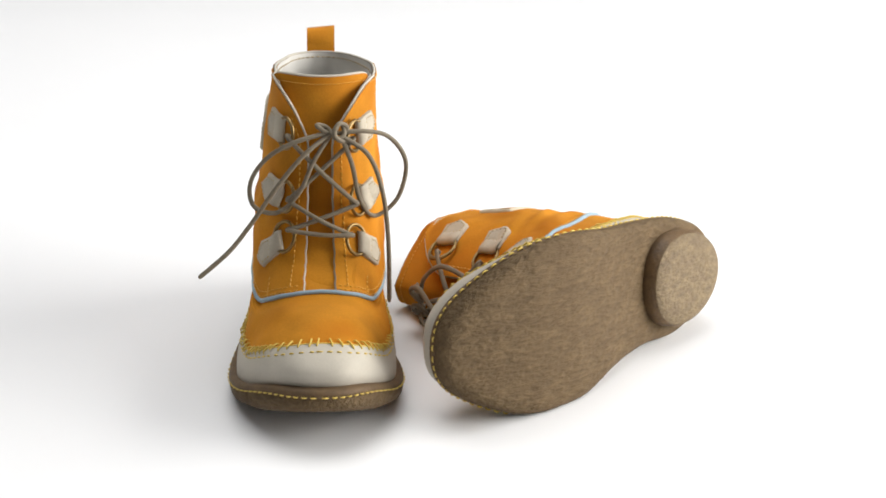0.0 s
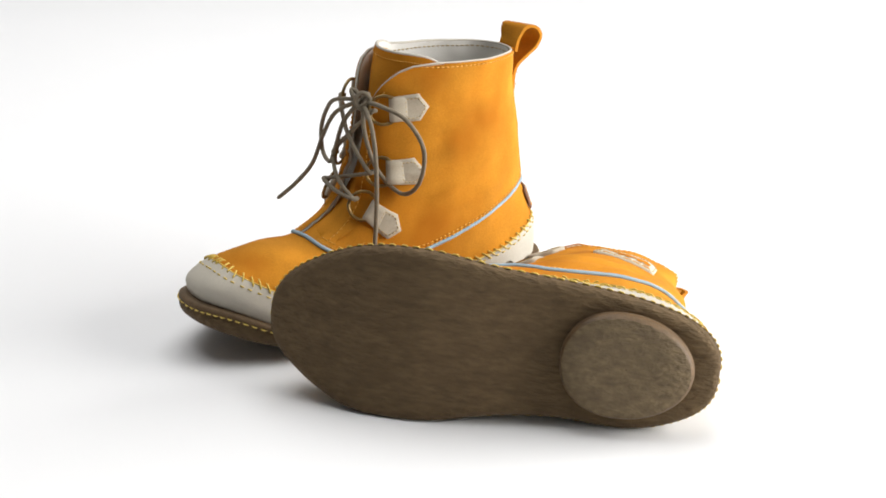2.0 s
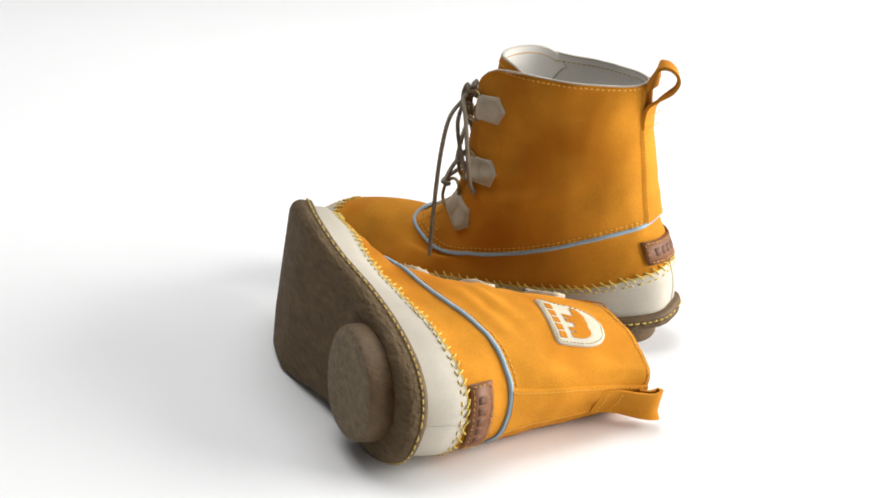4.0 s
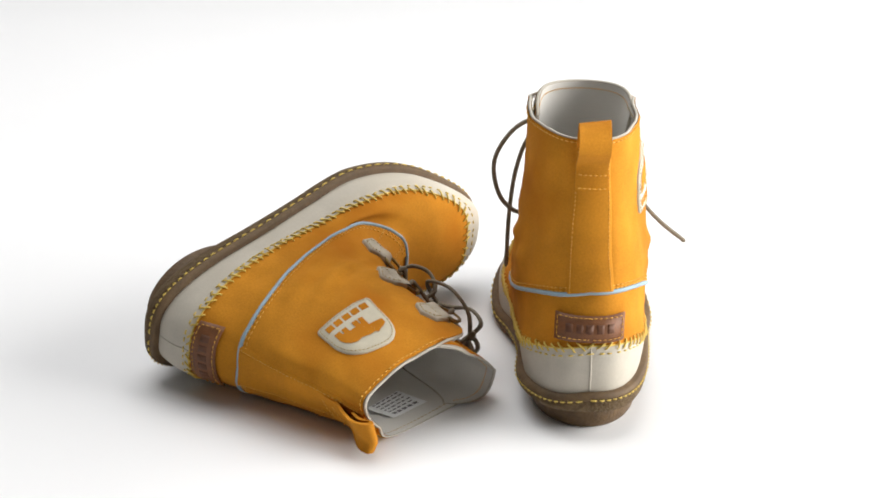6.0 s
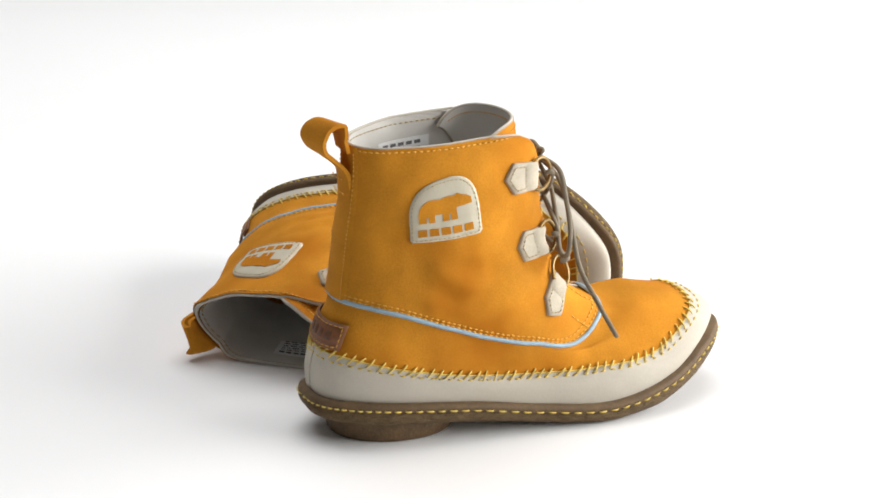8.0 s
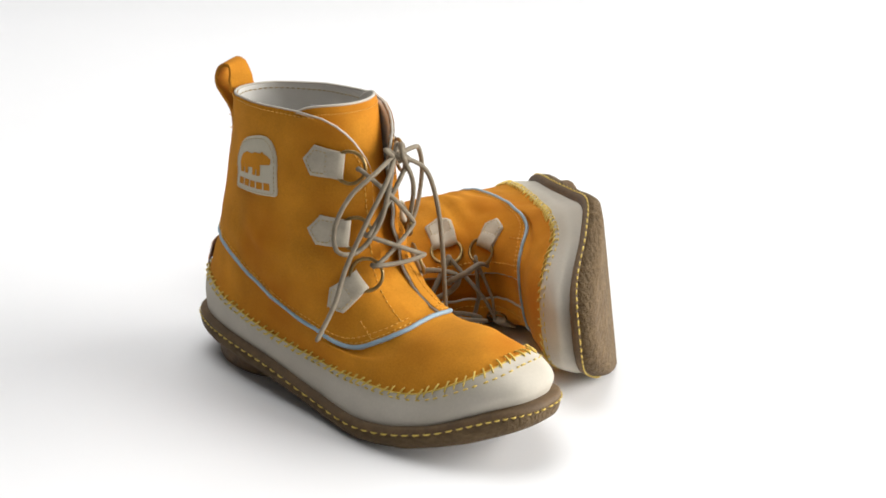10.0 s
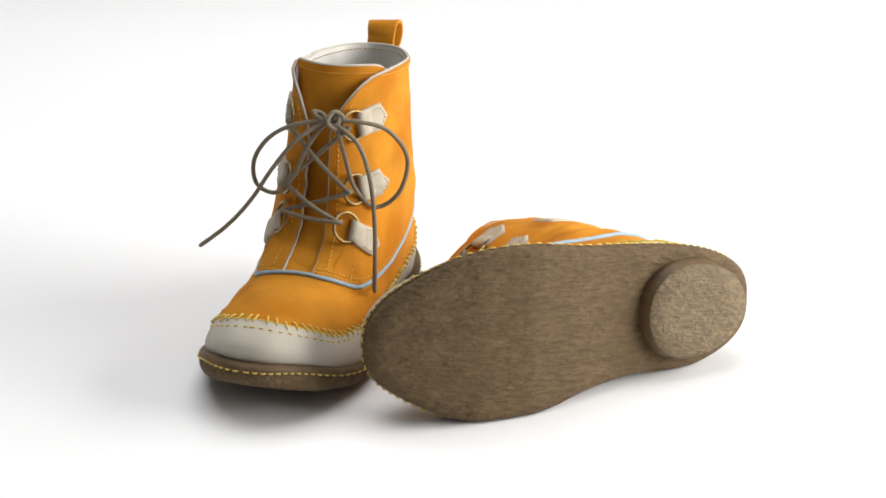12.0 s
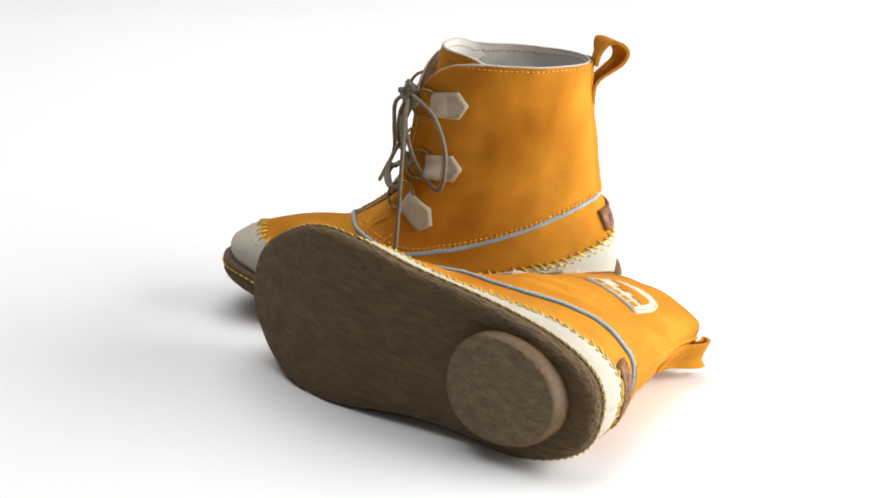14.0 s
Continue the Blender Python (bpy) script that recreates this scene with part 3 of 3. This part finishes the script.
    for k in range(5):
        x = -11.5 + k * 5.8
        part("bar", finish(plate(x, x + 3.8, 64.8, 69.8, 2.35, bmesh.new(), 3, 0.8), last), LABEL_DARK, lab)
    bm = bmesh.new()
    def lay(a, b, off=0.0):
        return heel(a, b, off)
    sew(bm, lay, [(-16, 61.4), (20, 61.4), (20, 73.4), (-16, 73.4), (-16, 61.4)], 2.4, 1.7, 1.0, 0.3)
    tagged(part("stitching", finish(bm, last), SEW, lab), kind="stuff")


def build_whip_stitches(last, boot, rand):
    """Slanted yellow stitches over the seam of rand and vamp, one object each on one mesh."""
    bm = tube([(-3.9, 0, -1.2), (-2.9, 0.1, 0.05), (0, -0.1, 0.3), (2.7, 0.1, 0.1), (3.7, 0, -1.1)], 0.6, 5)
    bmesh.ops.scale(bm, vec=(0.001, 0.001, 0.001), verts=bm.verts)
    me = bpy.data.meshes.new("whip_stitch")
    bm.to_mesh(me)
    bm.free()
    me.materials.append(THREAD)
    me.polygons.foreach_set("use_smooth", [True] * len(me.polygons))
    n = 400
    ring = [last.at(math.tau * k / n + 0.0001, 2.0, 0.9) for k in range(n)]
    cum = np.concatenate([[0], np.cumsum([np.linalg.norm(ring[(k + 1) % n] - ring[k]) for k in range(n)])])
    count = 100
    rng = random.Random(5)
    dots = bmesh.new()
    tube([last.at(math.tau * k / 150 + 0.0001, 2.03, 0.5) for k in range(150)], 0.5, 5, True, bm=dots)
    for s in range(count):
        d = cum[-1] * (s + rng.uniform(-0.12, 0.12)) / count
        phi = math.tau * np.interp(d % cum[-1], cum, range(n + 1)) / n
        v = 2.05 + rng.uniform(-0.03, 0.03)
        p = np.array(last.out(last.at(phi, v, 1.0)))
        q = np.array(last.out(last.at(phi + 0.01, v, 0.9))) - p
        up = np.array(last.out(last.at(phi, v + 0.05, 0.9))) - p
        q = q / np.linalg.norm(q)
        up = up - q * (up @ q)
        up = up / np.linalg.norm(up)
        nrm = np.cross(q, up)
        if nrm @ (np.array(last.out(last.at(phi, v, 2.0))) - p) < 0:
            nrm = -nrm
        nrm = nrm / np.linalg.norm(nrm)
        slant = (0.74 + rng.uniform(-0.2, 0.2)) * min(1.0, 0.3 + 0.9 * abs(phi - math.pi))
        ax = up * math.cos(slant) + q * math.sin(slant) * (1 if 0 < phi < math.pi else -1)
        ax = ax / np.linalg.norm(ax)
        ay = np.cross(nrm, ax)
        step = 0.01 / np.linalg.norm(last.raw(phi + 0.01, 1.74) - last.raw(phi, 1.74))
        tube([last.at(phi + d * step, 1.74, h) for d, h in ((-1.4, 0.5), (-0.8, 0.95), (0.8, 0.95), (1.4, 0.5))], 0.5, 5, bm=dots)
        ob = new("whip_stitch", me)
        ob.parent = rand
        ob.matrix_basis = Matrix(((ax[0], ay[0], nrm[0], p[0]), (ax[1], ay[1], nrm[1], p[1]), (ax[2], ay[2], nrm[2], p[2]), (0, 0, 0, 1)))
    tagged(part("running_thread", finish(dots, last), THREAD, boot, "yellow thread along the seam"), kind="stuff")


def build_laces(last, boot, c, paths):
    def cord(pts, name="lace", r=1.5):
        part(name, finish(tube(smooth_path(pts, 10), r, 8), last), LACE, boot, "taupe round lace")
    f = np.array([0, 3.0, 1.0])
    mids = [(c[True, k] + c[False, k]) / 2 + np.array([0, 4.0, 1.5]) for k in range(3)]
    cord([c[True, 2] - (0, 3, 0), c[True, 2] + f, mids[2] + (0, 1, -1), c[False, 2] + f, c[False, 2] - (0, 3, 0)])
    for lo, hi in ((2, 1), (1, 0)):
        for a, lift in ((True, 1.0), (False, 4.0)):
            p, q = c[a, lo], c[not a, hi]
            m = (p + q) / 2 + np.array([0, 2.0 + lift, 0])
            cord([p - (0, 3, 0), p + (0, 1.5, 1.0), m, q + (0, 1.5, -1.0), q - (0, 3, 0)])
    for path in paths:
        cord(path)


def make_boot(name, side, label, tip=0.0, rest=None, bow=(), logo=(74.5, 129), rise=0.0, loop=LOOP):
    last = Last(side, tip, rest)
    boot = tagged(new(name), label, "boot", "pair of boots")
    build_sole(last, boot)
    build_upper(last, boot)
    build_seams(last, boot)
    build_size_label(last, boot, *((9.0, 2.5) if rest else (2.9, 0.25)))
    build_tongue(last, boot, rise)
    centres = build_tabs(last, boot)
    build_logo(last, boot, *logo)
    build_heel_trim(last, boot, loop, *((0.7, 1.0) if rest else (0.42, 5.0)))
    build_laces(last, boot, centres, bow)
    rand = next(o for o in boot.children if o.name.startswith("rand"))
    build_whip_stitches(last, boot, rand)
    return boot


# ---- the setting ----
def build_setting():
    """One white sheet that sweeps up into the studio's back wall."""
    bm = bmesh.new()
    prof = [(-4.0, 0.0), (1.0, 0.0), (2.2, 0.0)]
    prof += [(2.2 + 1.2 * math.sin(a), 1.2 - 1.2 * math.cos(a)) for a in (math.pi / 2 * k / 12 for k in range(1, 13))] + [(3.4, 4.0)]
    grid([[(x, y, z) for x in np.linspace(-5, 5, 11)] for y, z in prof], bm=bm)
    me = bpy.data.meshes.new("floor")
    bm.to_mesh(me)
    bm.free()
    me.materials.append(STUDIO)
    me.polygons.foreach_set("use_smooth", [True] * len(me.polygons))
    tagged(new("floor", me), "seamless white studio floor sweeping up behind", "floor", kind="structure")


build_setting()

# ---- the pair ----
KNOT = [
    [(-9, 146, 155), (-3, 153, 159), (2, 152, 163), (-4, 150, 161), (-10, 154, 155), (-15, 152, 157), (-13, 148, 163), (-8, 150, 158)],
    [(-20, 146, 153), (-14, 154, 153), (-9, 156, 158), (-12, 152, 164), (-17, 149, 160), (-12, 151, 152)],
]
BOW = KNOT + [
    [(-8, 150, 158), (14, 157, 154), (33, 153, 142), (44, 151, 125), (42, 151, 109), (27, 154, 106), (13, 158, 121), (4, 157, 141), (-7, 151, 157)],
    [(-6, 152, 157), (10, 160, 146), (27, 160, 125), (43, 159, 101), (58, 164, 83), (77, 168, 67)],
    [(-10, 150, 157), (-27, 148, 158), (-44, 138, 151), (-55, 131, 132), (-50, 131, 108), (-35, 135, 97), (-25, 148, 113), (-20, 155, 138), (-13, 152, 156)],
    [(-13, 152, 156), (-30, 156, 145), (-39, 158, 122), (-43, 160, 90), (-44, 163, 48)],
]
BOW_B = KNOT + [
    [(-8, 150, 158), (8, 164, 152), (18, 170, 136), (14, 170, 115), (4, 166, 122), (-6, 154, 150)],
    [(14, 160, 88), (19, 171, 97), (16, 177, 110), (10, 169, 121), (6, 158, 120)],
    [(-10, 150, 157), (-20, 160, 152), (-22, 168, 130), (-16, 170, 108), (-10, 164, 124), (-10, 152, 150)],
    [(-8, 152, 156), (2, 164, 160), (4, 172, 148), (-8, 178, 128), (-14, 182, 106)],
]
boot_standing = make_boot("ankle_boot", 1, "yellow nubuck lace-up ankle boot standing upright on the floor", bow=BOW)
boot_lying = make_boot("ankle_boot", -1, "yellow nubuck lace-up ankle boot lying on its side", tip=8.0, rest=(38.6, 0.98991, 0.05609, -0.13012), bow=BOW_B, logo=(70, 130), rise=3.0, loop=LOOP_FLAT)

A_BASE = Matrix.Translation((-0.0931, 0.1231, 0.0004)) @ pose(0, 0, 0, 0, 0, 184.3)
B_BASE = Matrix(((0.06490, -0.63685, -0.76826, 0.1982), (-0.12596, -0.76895, 0.62678, 0.0701), (-0.98991, 0.05609, -0.13012, 0.0386), (0, 0, 0, 1)))

# turn of the table, in degrees, second by second
TURN = [(0.0, 0.0), (0.5, -14.74), (1.0, -30.1), (1.5, -45.0), (2.0, -59.6), (4.5, -135.2), (5.0, -151.9),
        (5.5, -167.2), (6.0, -184.3), (6.5, -199.95), (7.0, -217.05), (7.5, -232.9), (8.0, -250.0), (8.5, -265.7),
        (9.0, -282.3), (11.5, -363.7), (12.0, -380.4), (12.5, -396.55), (13.0, -413.3), (13.5, -430.8),
        (14.0, -449.3)]


def turn(t):
    k = max(i for i in range(len(TURN) - 1) if TURN[i][0] <= t or i == 0)
    (t0, a0), (t1, a1) = TURN[k], TURN[k + 1]
    def slope(i):
        i0, i1 = max(i - 1, 0), min(i + 1, len(TURN) - 1)
        return (TURN[i1][1] - TURN[i0][1]) / (TURN[i1][0] - TURN[i0][0])
    h, s = t1 - t0, (t - t0) / (t1 - t0)
    m0, m1 = slope(k) * h, slope(k + 1) * h
    return (2 * s ** 3 - 3 * s * s + 1) * a0 + (s ** 3 - 2 * s * s + s) * m0 + (3 * s * s - 2 * s ** 3) * a1 + (s ** 3 - s * s) * m1


def motions():
    times = [k * 0.25 for k in range(57)]
    for boot, base in ((boot_standing, A_BASE), (boot_lying, B_BASE)):
        walk(boot, [(t, pose(0, 0, 0, 0, 0, turn(t)) @ base) for t in times])


motions()
